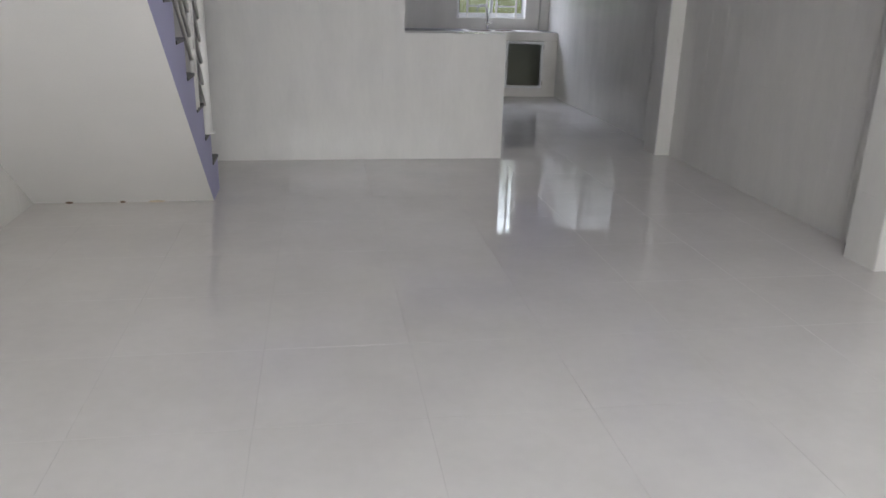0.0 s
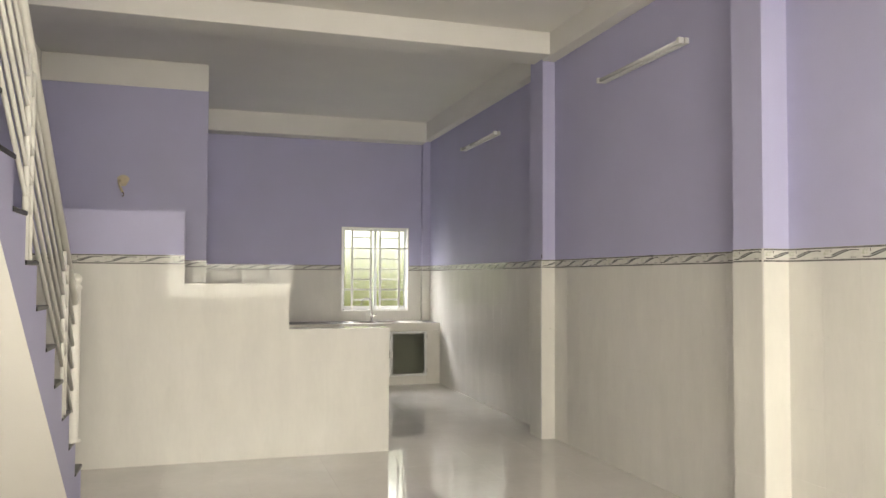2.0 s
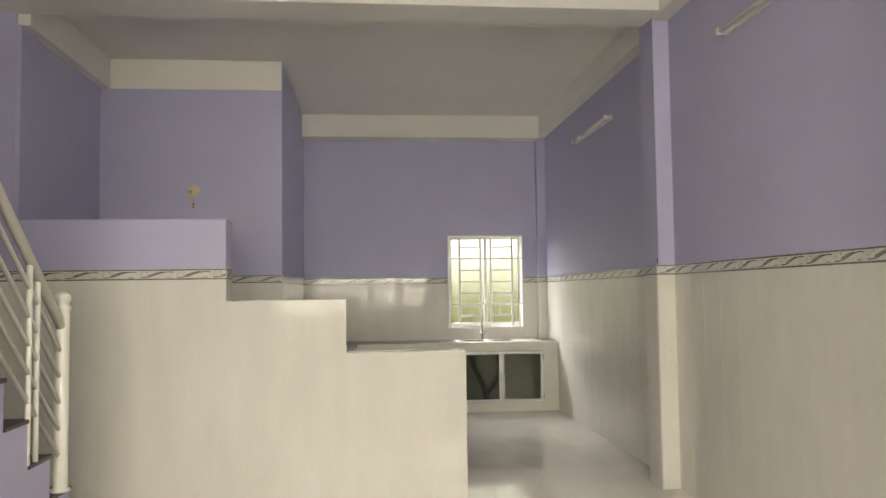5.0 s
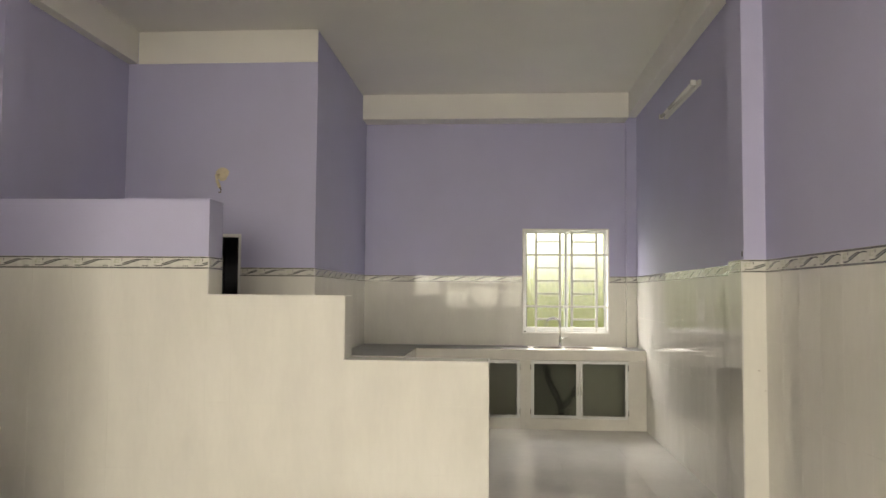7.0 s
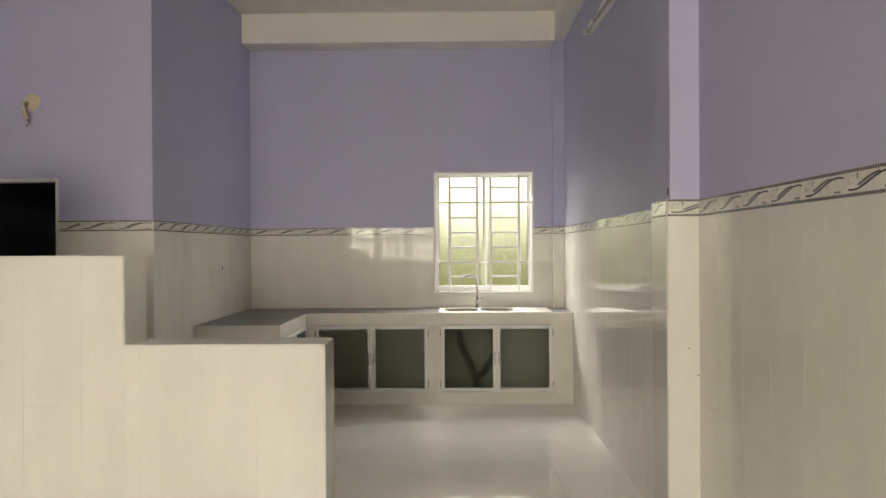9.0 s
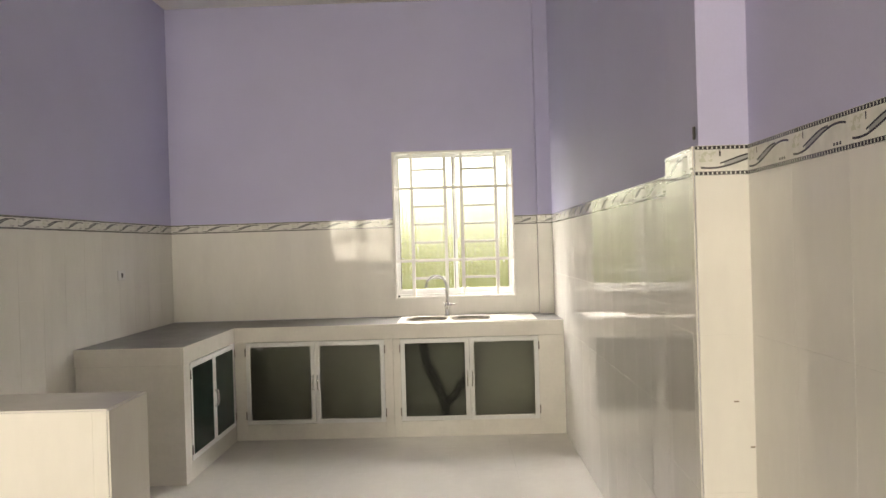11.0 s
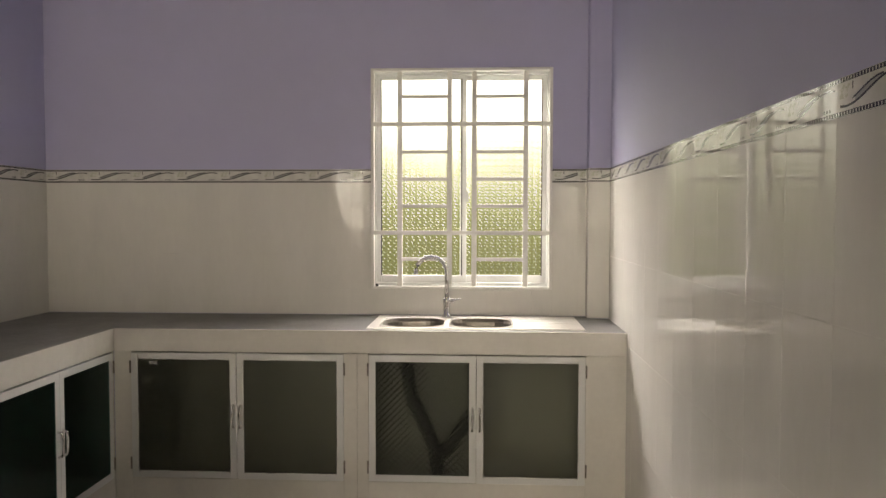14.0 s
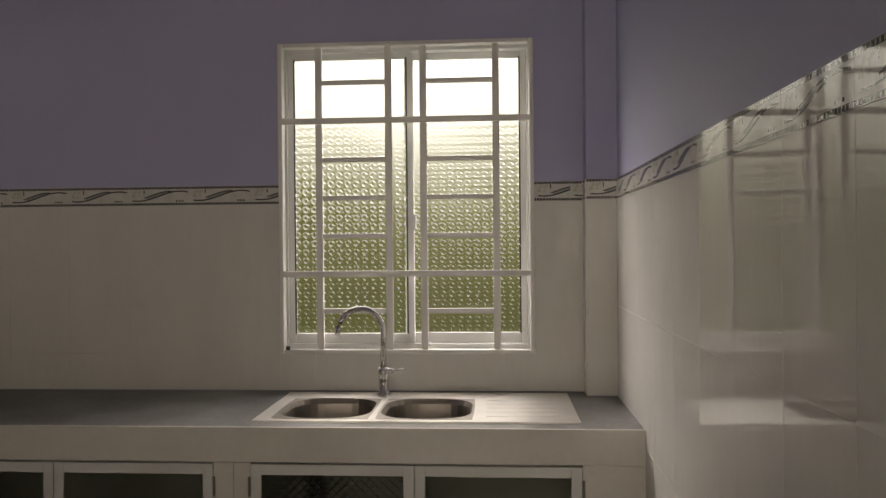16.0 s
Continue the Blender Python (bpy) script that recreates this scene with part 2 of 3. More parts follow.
def cut_wall(xs, zs, gone, y0, y1):
    """A wall between y0 and y1 over the grid of xs and zs, as one closed skin; gone(x, z) tells which cells are open."""
    bm = bmesh.new()
    front = [[bm.verts.new((x, y0, z)) for z in zs] for x in xs]
    back = [[bm.verts.new((x, y1, z)) for z in zs] for x in xs]
    nx, nz = len(xs) - 1, len(zs) - 1
    full = [[not gone((xs[i] + xs[i + 1]) / 2, (zs[k] + zs[k + 1]) / 2) for k in range(nz)] for i in range(nx)]

    def has(i, k):
        return 0 <= i < nx and 0 <= k < nz and full[i][k]

    for i in range(nx):
        for k in range(nz):
            if not full[i][k]:
                continue
            bm.faces.new((front[i][k], front[i + 1][k], front[i + 1][k + 1], front[i][k + 1]))
            bm.faces.new((back[i][k], back[i][k + 1], back[i + 1][k + 1], back[i + 1][k]))
            for di, dk, p, q in ((-1, 0, (i, k), (i, k + 1)), (1, 0, (i + 1, k), (i + 1, k + 1)), (0, -1, (i, k), (i + 1, k)), (0, 1, (i, k + 1), (i + 1, k + 1))):
                if not has(i + di, k + dk):
                    bm.faces.new((front[p[0]][p[1]], front[q[0]][q[1]], back[q[0]][q[1]], back[p[0]][p[1]]))
    bmesh.ops.delete(bm, geom=[v for v in bm.verts if not v.link_faces], context="VERTS")
    bmesh.ops.recalc_face_normals(bm, faces=bm.faces)
    return bm


def within(r):
    return lambda x, z: r[0] < x < r[1] and r[2] < z < r[3]


def structure(name, bm, material, label):
    return solid(name, bm, material, label, name.split("_")[0], "structure")


floor = structure("floor", boxes((-5.3, 0.2, YF - 0.2, 0.14, -0.12, -0.0012)), FLOORGROUT, "polished pale beige porcelain tile floor")
wall_right = structure("wall_right", boxes((XR, 0.2, -4.3, 0.14, -0.1, 3.95), (XLIV, 0.2, YF - 0.2, -4.3, -0.1, 3.95)), LAV, "lavender painted wall above glazed cream tiles")
wall_left = structure("wall_left", boxes((-5.3, XL, -4.3, 0.14, -0.1, 3.95), (-5.3, XLL, YF - 0.2, -4.3, -0.1, 3.95)), LAV, "lavender painted side wall of the house")
wx0, wx1, wz0, wz1 = WIN
wall_back = structure("wall_back", cut_wall((XL, wx0, wx1, XR), (-0.1, wz0, wz1, 3.95), within(WIN), 0, 0.14), LAV, "lavender painted kitchen wall with a window")
dx0, dx1, dz0, dz1 = DOOR
wall_toilet_front = structure("wall_toilet_front", cut_wall((XL, dx0, dx1, WX), (0, dz1, 3.74), within(DOOR), WY, WY + 0.1), LAV, "lavender painted toilet wall with a door opening")
wall_toilet_side = structure("wall_toilet_side", boxes((WX - 0.1, WX, WY + 0.1, 0, 0, 3.74)), LAV, "lavender painted side wall of the toilet")
# added dark sheets; their colour carries the shade inside the toilet room
toilet_lining = structure("wall_toilet_lining", boxes((XL, XL + 0.02, WY + 0.1, -0.02, 0, 3.7), (XL, WX - 0.1, -0.02, 0, 0, 3.7), (WX - 0.12, WX - 0.1, WY + 0.1, -0.02, 0, 3.7), (XL, WX - 0.1, WY + 0.1, 0, 3.7, 3.73)), SHADE_LINING, "added dark lining, the toilet room's shade put into its colour")
fx0, fx1, fz0, fz1 = FRONT
wall_front = structure("wall_front", cut_wall((XLL, fx0, fx1, XLIV), (-0.1, 0.0, fz1, 3.95), within(FRONT), YF - 0.2, YF), LAV, "lavender front wall with a wide door opening")
SX = -3.93                              # open side of the staircase
ceiling = structure("ceiling", boxes((-5.3, 0.2, -7.6, 0.14, ZC, ZC + 0.12), (SX, 0.2, -10.0, -7.6, ZC, ZC + 0.12), (-5.3, 0.2, YF - 0.2, -10.0, ZC, ZC + 0.12)), WHITE, "plain white painted ceiling")
stairwell = structure("stairwell", boxes((-5.3, XLL, -10.1, -7.5, 3.95, 6.2), (SX, SX + 0.1, -10.1, -7.5, ZC + 0.12, 6.2), (XLL, SX, -10.1, -10.0, ZC + 0.12, 6.2), (XLL, SX, -7.6, -7.5, ZC + 0.12, 6.2), (-5.3, SX + 0.1, -10.1, -7.5, 6.2, 6.3)), LAV, "lavender walls of the stairwell above")
beams = [("beam_back", (WX, -0.115, -0.277, 0, 3.46, ZC)), ("beam_toilet", (-4.78, WX, WY - 0.012, WY, 3.46, ZC)), ("beam_left", (XL, -4.78, -4.268, WY - 0.012, 3.46, ZC)), ("beam_middle", (XLL, PIL2, -4.63, -4.27, 3.545, ZC)), ("beam_right_living", (PIL2, XLIV, YF, -4.458, 3.53, ZC)), ("beam_right_kitchen", (-0.115, 0, -4.17, -0.088, 3.5, ZC))]
for n, r in beams:
    structure(n, boxes(r, bevel=0.004), WHITE, "white painted concrete ceiling beam")

PILLARS = {"pillar_kitchen": (PIL2, XLIV, -4.456, -4.172), "pillar_living": (PIL, XLIV, -7.495, -7.24), "pillar_corner": (-0.115, 0, -0.087, 0), "pillar_left": (XLL, -4.83, PY1, -4.05)}
pillar_obs = {}
for n, (x0, x1, y0, y1) in PILLARS.items():
    rows = [(x0 + (0.0065 if n == "pillar_kitchen" else 0), x1, y0, y1, 0, 3.53 if n == "pillar_living" else 3.46 if n == "pillar_left" else ZC)]
    if n == "pillar_kitchen":
        rows.append((x1, 0.0, -4.3, y1, 0, ZC))
    pillar_obs[n] = structure(n, boxes(*rows), LAV, "square pillar, lavender above glazed tiles")

partition = structure("partition_wall", cut_wall((XLL, -3.333, -2.5, -1.645), (0, 1.05, 1.43, 2.011), lambda x, z: z > (2.011 if x < -3.333 else 1.43 if x < -2.5 else 1.05), PY0, PY1), LAV, "stepped half-height partition wall clad in cream tiles")

# ---- outside ----
ground = structure("ground", boxes((-400, 400, -400, 400, -0.4, -0.15)), GRASS, "grassy ground around the house")
yard = structure("pavement", boxes((-7, 1.5, -22, YF - 0.2, -0.15, -0.02)), CONCRETE, "pale concrete front yard")


def backdrop_material():
    m = bpy.data.materials.new("glowing_garden")
    m.use_nodes = True
    t = m.node_tree
    t.nodes.remove(t.nodes["Principled BSDF"])
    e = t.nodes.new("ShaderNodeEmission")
    geo = t.nodes.new("ShaderNodeNewGeometry")
    sp = t.nodes.new("ShaderNodeSeparateXYZ")
    t.links.new(geo.outputs["Position"], sp.inputs[0])
    nz = t.nodes.new("ShaderNodeTexNoise")
    nz.inputs["Scale"].default_value, nz.inputs["Detail"].default_value = 0.9, 6
    t.links.new(geo.outputs["Position"], nz.inputs[0])
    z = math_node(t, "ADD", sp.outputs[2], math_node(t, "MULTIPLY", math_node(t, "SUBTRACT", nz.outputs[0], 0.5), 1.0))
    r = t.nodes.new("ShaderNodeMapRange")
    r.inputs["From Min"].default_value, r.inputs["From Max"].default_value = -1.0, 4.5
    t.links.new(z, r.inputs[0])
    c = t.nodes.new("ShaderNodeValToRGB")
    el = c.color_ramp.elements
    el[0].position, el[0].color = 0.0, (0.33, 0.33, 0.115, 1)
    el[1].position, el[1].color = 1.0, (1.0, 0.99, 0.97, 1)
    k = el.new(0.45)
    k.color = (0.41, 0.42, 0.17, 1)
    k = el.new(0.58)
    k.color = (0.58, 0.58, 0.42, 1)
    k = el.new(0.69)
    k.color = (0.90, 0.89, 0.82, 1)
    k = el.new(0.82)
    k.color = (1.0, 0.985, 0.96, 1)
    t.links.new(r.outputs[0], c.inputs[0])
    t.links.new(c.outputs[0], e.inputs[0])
    # the sheet itself glows, far stronger high up, to light the kitchen
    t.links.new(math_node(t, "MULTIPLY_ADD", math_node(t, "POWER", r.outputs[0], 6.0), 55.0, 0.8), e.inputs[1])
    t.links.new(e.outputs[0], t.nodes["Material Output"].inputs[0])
    return m


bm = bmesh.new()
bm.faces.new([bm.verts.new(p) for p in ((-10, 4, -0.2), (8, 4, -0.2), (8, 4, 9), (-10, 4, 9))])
backdrop = structure("backdrop", bm, backdrop_material(), "glowing backdrop painted as hazy sky above green garden")


# ---- front doors ----
def front_door():
    th = thing("door_1", "white steel and glass entrance doors with a barred transom", "door", (fx0, YF - 0.1, 0), kind="structure")
    w = fx1 - fx0
    part("door_frame", boxes((0, 0.06, -0.05, 0.05, 0, fz1), (w - 0.06, w, -0.05, 0.05, 0, fz1), (0.06, w - 0.06, -0.05, 0.05, fz1 - 0.06, fz1), (0.06, w - 0.06, -0.05, 0.05, 2.38, 2.46), bevel=0.004), CREAM, th)
    lw = (w - 0.12) / 4
    for i in range(4):
        a = 0.06 + i * lw
        st = 0.115
        leaf = part("door_leaf", boxes((a + 0.007, a + st, -0.02, 0.02, 0.01, 2.37), (a + lw - st, a + lw - 0.007, -0.02, 0.02, 0.01, 2.37), (a + st, a + lw - st, -0.02, 0.02, 2.29, 2.37), (a + st, a + lw - st, -0.012, 0.012, 0.01, 0.9), (a + st, a + lw - st, -0.02, 0.02, 0.9, 0.97), (a + st, a + lw - st, -0.02, 0.02, 1.62, 1.71), bevel=0.003), CREAM, th)
        for k in range(2):
            x = a + st + (lw - 2 * st) * (k + 1) / 3
            part("bar", boxes((x - 0.022, x + 0.022, 0.021, 0.035, 0.95, 2.33)), CREAM, leaf)
        for z0, z1, glass, words in ((0.97, 1.62, SMOKED_GLASS, "smoked frosted glass pane"), (1.71, 2.29, CLEAR_GLASS, "clear glass pane")):
            pane = part("pane", boxes((a + st, a + lw - st, -0.004, 0.004, z0, z1)), glass, leaf, words)
            pane.visible_shadow = False
        for k in range(4):
            x = a + lw * (k + 0.5) / 4
            part("bar", boxes((x - 0.025, x + 0.025, -0.01, 0.01, 2.46, fz1 - 0.06)), CREAM, th)
    # unseen pane, added to dim the front lamp's reflection in the tiles
    pane = part("transom_pane", boxes((0.06, w - 0.06, -0.03, -0.022, 2.46, fz1 - 0.06)), DIMMING_GLASS, th, "added transom glass, tinted to dim the lamp in reflections")
    pane.visible_shadow = False
    for z in (2.72,):
        part("bar", boxes((0.06, w - 0.06, 0.011, 0.027, z - 0.03, z + 0.03)), CREAM, th)


front_door()


# ---- kitchen window ----
def kitchen_window():
    th = thing("window_1", "white aluminium sliding window with patterned glass and a cream steel grille", "window", (0, 0, 0), kind="structure")
    part("window_trim", boxes((wx0 - 0.004, wx0 + 0.014, -0.012, 0.03, wz0 - 0.004, wz1 + 0.004), (wx1 - 0.014, wx1 + 0.004, -0.012, 0.03, wz0 - 0.004, wz1 + 0.004), (wx0 + 0.014, wx1 - 0.014, -0.012, 0.03, wz1 - 0.012, wz1 + 0.004), (wx0 + 0.014, wx1 - 0.014, -0.012, 0.03, wz0 - 0.004, wz0 + 0.012), bevel=0.003), WHITE, th, "white painted window surround")
    a0, a1, b0, b1 = wx0, wx1, wz0, wz1
    part("window_frame", boxes((a0, a0 + 0.022, 0.03, 0.11, b0, b1), (a1 - 0.022, a1, 0.03, 0.11, b0, b1), (a0 + 0.022, a1 - 0.022, 0.03, 0.11, b1 - 0.025, b1), (a0 + 0.022, a1 - 0.022, 0.03, 0.11, b0, b0 + 0.03), bevel=0.002), ALU, th)
    mid = -0.80
    for s0, s1, y in ((a0 + 0.022, mid + 0.024, 0.055), (mid - 0.016, a1 - 0.022, 0.085)):
        sash = part("sash", boxes((s0, s0 + 0.026, y - 0.012, y + 0.012, b0 + 0.03, b1 - 0.025), (s1 - 0.026, s1, y - 0.012, y + 0.012, b0 + 0.03, b1 - 0.025), (s0 + 0.026, s1 - 0.026, y - 0.012, y + 0.012, b1 - 0.05, b1 - 0.025), (s0 + 0.026, s1 - 0.026, y - 0.012, y + 0.012, b0 + 0.03, b0 + 0.07), bevel=0.002), ALU, th)
        p = part("pane", boxes((s0 + 0.026, s1 - 0.026, y - 0.003, y + 0.003, b0 + 0.07, b1 - 0.05)), PATTERN_GLASS, sash, "patterned translucent glass pane")
        p.visible_shadow = False
        part("gasket", boxes((s0 + 0.024, s0 + 0.03, y - 0.014, y - 0.0125, b0 + 0.068, b1 - 0.048), (s1 - 0.03, s1 - 0.024, y - 0.014, y - 0.0125, b0 + 0.068, b1 - 0.048)), BLACK, sash, "thin dark glazing gasket")
    part("latch", boxes((-0.785, -0.765, 0.028, 0.043, 1.48, 1.54), bevel=0.004), ALU, th)
    g = thing("window_grille", "cream painted steel security grille over the window", "grille", (0, 0, 0))
    y0, y1 = 0.0, 0.018
    for x in (-1.146, -0.87, -0.733, -0.45):
        part("upright", boxes((x - 0.014, x + 0.014, y0, y1, wz0 + 0.012, wz1 - 0.012), bevel=0.003), CREAM, g)
    for z in (1.909, 1.309):
        part("crossbar", boxes((wx0 + 0.012, wx1 - 0.012, y0 - 0.014, y0 - 0.001, z - 0.012, z + 0.012), bevel=0.003), CREAM, g)
    for xa, xb in ((-1.132, -0.884), (-0.719, -0.464)):
        for z in (2.061, 1.757, 1.607, 1.457, 1.162):
            part("rung", boxes((xa - 0.001, xb + 0.001, y0 + 0.002, y1 - 0.003, z - 0.010, z + 0.010), bevel=0.003), CREAM, g)


kitchen_window()


# ---- staircase ----
RISE, RUN, NOSE, Z0, STEPS = 0.218, 0.254, -5.47, 0.035, 17


def staircase():
    th = thing("staircase", "concrete staircase with white soffit, lavender side and dark granite treads", "staircase", (XLL, NOSE, 0))
    prof = [(NOSE, 0.0)]
    for k in range(STEPS):
        z = Z0 + RISE * (k + 1) - 0.022
        prof += [(NOSE - RUN * k, z), (NOSE - RUN * (k + 1), z)]
    yend = prof[-1][0]
    slope = RISE / RUN
    toe = -5.79
    prof += [(yend, (toe - yend) * slope), (toe, 0.0)]
    bm = bmesh.new()
    w = SX - XLL
    a = [bm.verts.new((0, y - NOSE, z)) for y, z in prof]
    b = [bm.verts.new((w, y - NOSE, z)) for y, z in prof]
    bm.faces.new(a)
    bm.faces.new(b[::-1])
    n = len(prof)
    for i in range(n):
        f = bm.faces.new((a[i], a[(i + 1) % n], b[(i + 1) % n], b[i]))
        f.material_index = 1 if i == n - 2 else 0
    bmesh.ops.recalc_face_normals(bm, faces=bm.faces)
    bmesh.ops.triangulate(bm, faces=[f for f in bm.faces if len(f.verts) > 4])
    ob = new("flight", mesh_of("flight", bm, LAV, WHITE))
    ob.parent = th
    first = None
    for k in range(STEPS):
        z = Z0 + RISE * (k + 1)
        y = -RUN * k
        if first is None:
            first = mesh_of("tread", boxes((0, w + 0.006, -RUN, 0.02, -0.021, 0.0), bevel=0.004), GRANITE)
        t = new("tread", first)
        t.parent = th
        t.location = (0, y, z)
        if k == 0:
            tagged(t, "dark granite tread")
    return th


staircase()


def stair_railing():
    y0, z0 = -5.83, Z0 + 2 * RISE
    x = SX - 0.006
    th = thing("stair_railing", "cream painted steel stair railing with sloping bars and a ball-topped newel", "railing", (x, y0, z0))
    slope = RISE / RUN
    prof = [(0.0, 0.05), (0.012, 0.05), (0.016, 0.036), (0.93, 0.036), (0.94, 0.042), (0.955, 0.042), (0.965, 0.03), (0.975, 0.032), (0.99, 0.04), (1.005, 0.041), (1.02, 0.034), (1.032, 0.018), (1.035, 0.004)]
    part("newel", tube(bmesh.new(), [(0, 0, h) for h, r in prof], [r for h, r in prof], 20), CREAM, th, "round newel post with a ball cap", smooth=True)
    length = 3.55
    top = 0.84
    part("handrail", tube(bmesh.new(), [(0, -0.02, top + 0.017), (0, -length, top + length * slope)], 0.026, 14), CREAM, th, smooth=True)
    for i in range(5):
        h = top - 0.135 * (i + 1)
        part("bar", tube(bmesh.new(), [(0, -0.02, h + 0.017), (0, -length, h + length * slope)], 0.0115, 8), CREAM, th, smooth=True)
    for y in (-0.31, -0.40, -1.32, -1.41, -2.33, -2.42, -3.34, -3.43):
        k = math.floor((y0 + y - NOSE) / -RUN)
        base = Z0 + RISE * (k + 1) - z0
        part("post", tube(bmesh.new(), [(0, y, base), (0, y, top - y * slope)], 0.014, 10), CREAM, th, smooth=True)


stair_railing()


# ---- kitchen units ----
CY, CX, CYL, CZ = -0.62, -2.481, -1.694, 0.85


def cupboard_door(parent, x0, x1, z0, z1, hinge_left, glass, words):
    """A framed glass door in the local plane y = 0, facing -y."""
    f = 0.033
    door = part("cabinet_door", boxes((x0, x0 + f, -0.004, 0.014, z0, z1), (x1 - f, x1, -0.004, 0.014, z0, z1), (x0 + f, x1 - f, -0.004, 0.014, z1 - f, z1), (x0 + f, x1 - f, -0.004, 0.014, z0, z0 + f), bevel=0.0012), ALU, parent, "white aluminium framed glass door")
    g = part("glass", boxes((x0 + f, x1 - f, -0.002, 0.004, z0 + f, z1 - f)), glass, door, words)
    g.visible_shadow = False
    hx = x1 - f / 2 if hinge_left else x0 + f / 2
    zc = (z0 + z1) / 2
    part("handle", tube(bmesh.new(), [(hx, -0.004, zc - 0.055), (hx, -0.02, zc - 0.05), (hx, -0.026, zc - 0.02), (hx, -0.026, zc + 0.02), (hx, -0.02, zc + 0.05), (hx, -0.004, zc + 0.055)], 0.006, 8), CHROME, door, "chrome bow handle", smooth=True)
    gx = x0 - 0.004 if hinge_left else x1 + 0.004
    for z in (z0 + 0.07, z1 - 0.07):
        part("hinge", tube(bmesh.new(), [(gx, -0.006, z - 0.03), (gx, -0.006, z + 0.03)], 0.0045, 8), SHADED_STEEL, door, "small steel hinge", smooth=True)


FIGURED = glass_material("dark_diamond_glass", (0.42, 0.44, 0.39), 0.26, 0.004, 0.030, diamonds=True)
TEAL_GLASS = glass_material("dark_teal_glass", (0.07, 0.20, 0.16), 0.2, 0)
DIAMOND, PLAIN, TEAL = (FIGURED, "diamond-figured dark glass"), (DARK_GLASS, "dark grey-green glass"), (TEAL_GLASS, "dark teal glass")


def cabinet(m, width, pier_l, pier_r, depth, panes, label, name="base_cabinet"):
    """A tiled masonry unit; local x along the front, y = 0 the front face, the body behind it."""
    th = thing(name, label, "cabinet", group="kitchen base cabinets")
    th.matrix_world = m
    d0, d1 = pier_l, width - pier_r
    zt, zb = 0.735, 0.118
    for a, b in ((0, d0), (d1, width)):
        part("pier", boxes((a, b, 0, depth, 0, 0.74), bevel=0.002), COUNTER_TILE, th, "cream tiled masonry pier")
    part("plinth", boxes((d0, d1, 0.0, depth, 0, zb), bevel=0.002), COUNTER_TILE, th, "cream tiled plinth")
    part("back_panel", boxes((d0, d1, depth - 0.03, depth, zb, 0.74)), RAW, th)
    part("lining", boxes((d0, d1, depth - 0.034, depth - 0.031, zb, 0.738), (d0, d0 + 0.003, 0.03, depth - 0.034, zb, 0.738), (d1 - 0.003, d1, 0.03, depth - 0.034, zb, 0.738), (d0 + 0.003, d1 - 0.003, 0.03, depth - 0.034, 0.736, 0.739)), RAW, th, "bare grey cement lining")
    mid = (d0 + d1) / 2
    cupboard_door(th, d0 + 0.001, mid - 0.001, zb + 0.003, zt, True, *panes[0])
    cupboard_door(th, mid + 0.001, d1 - 0.001, zb + 0.001, zt, False, *panes[1])
    return th


RAW = make_mat("raw_cement", (0.42, 0.42, 0.37), 0.8, vary=0.25, scale=4)
COUNTER_TILE = make_mat("counter_tile", (0.72, 0.69, 0.63), 0.12, vary=0.06, scale=5, grain=40, wave=0.0008)
split = -1.285
cabinet(pose(split, CY, 0), 0 - split, 0.055, 0.195, 0.60, (DIAMOND, PLAIN), "cream tiled sink cabinet with two dark glass doors")
cabinet(pose(CX, CY, 0), split - CX - 0.0004, 0.085, 0.065, 0.60, (PLAIN, PLAIN), "cream tiled base cabinet with two dark glass doors")
cabinet(pose(CX, CYL, 0, 0, 0, 90), CY - 0.002 - CYL, 0.11, 0.02, CX - WX - 0.01, (TEAL, TEAL), "cream tiled end cabinet with two dark teal glass doors")

sx0, sx1, sy0, sy1 = -1.25, -0.19, -0.55, -0.065


def worktop():
    th = thing("worktop", "L-shaped worktop, grey top with cream tiled edge", "worktop", (0, 0, 0.741))
    z0, z1 = 0.0, CZ - 0.741
    t = 0.012
    hole = (sx0 + 0.02, sx1 - 0.02, sy0 + 0.02, sy1 - 0.02)
    bm = cut_wall((WX, CX - t, hole[0], hole[1], 0), (CYL + t, CY + t, hole[2], hole[3], -0.002), lambda x, y: within(hole)(x, y) or (x > CX - t and y < CY + t), z0, z1)
    for v in bm.verts:
        v.co = Vector((v.co.x, v.co.z, v.co.y))
    bmesh.ops.recalc_face_normals(bm, faces=bm.faces)
    part("slab", bm, TOP, th, "grey cement top")
    part("edge", boxes((CX, 0, CY - 0.002, CY + t, z0, z1 + 0.001), (CX - t, CX + 0.002, CYL, CY - 0.002, z0, z1 + 0.001), (WX, CX - t, CYL - 0.002, CYL + t, z0, z1 + 0.001), bevel=0.0015), COUNTER_TILE, th, "cream tile edging")


worktop()


def rounded(x0, x1, y0, y1, r, n=6):
    out = []
    for cx, cy, a in ((x1 - r, y1 - r, 0), (x0 + r, y1 - r, 90), (x0 + r, y0 + r, 180), (x1 - r, y0 + r, 270)):
        for k in range(n + 1):
            q = radians(a + 90 * k / n)
            out.append((cx + r * math.cos(q), cy + r * math.sin(q)))
    return out


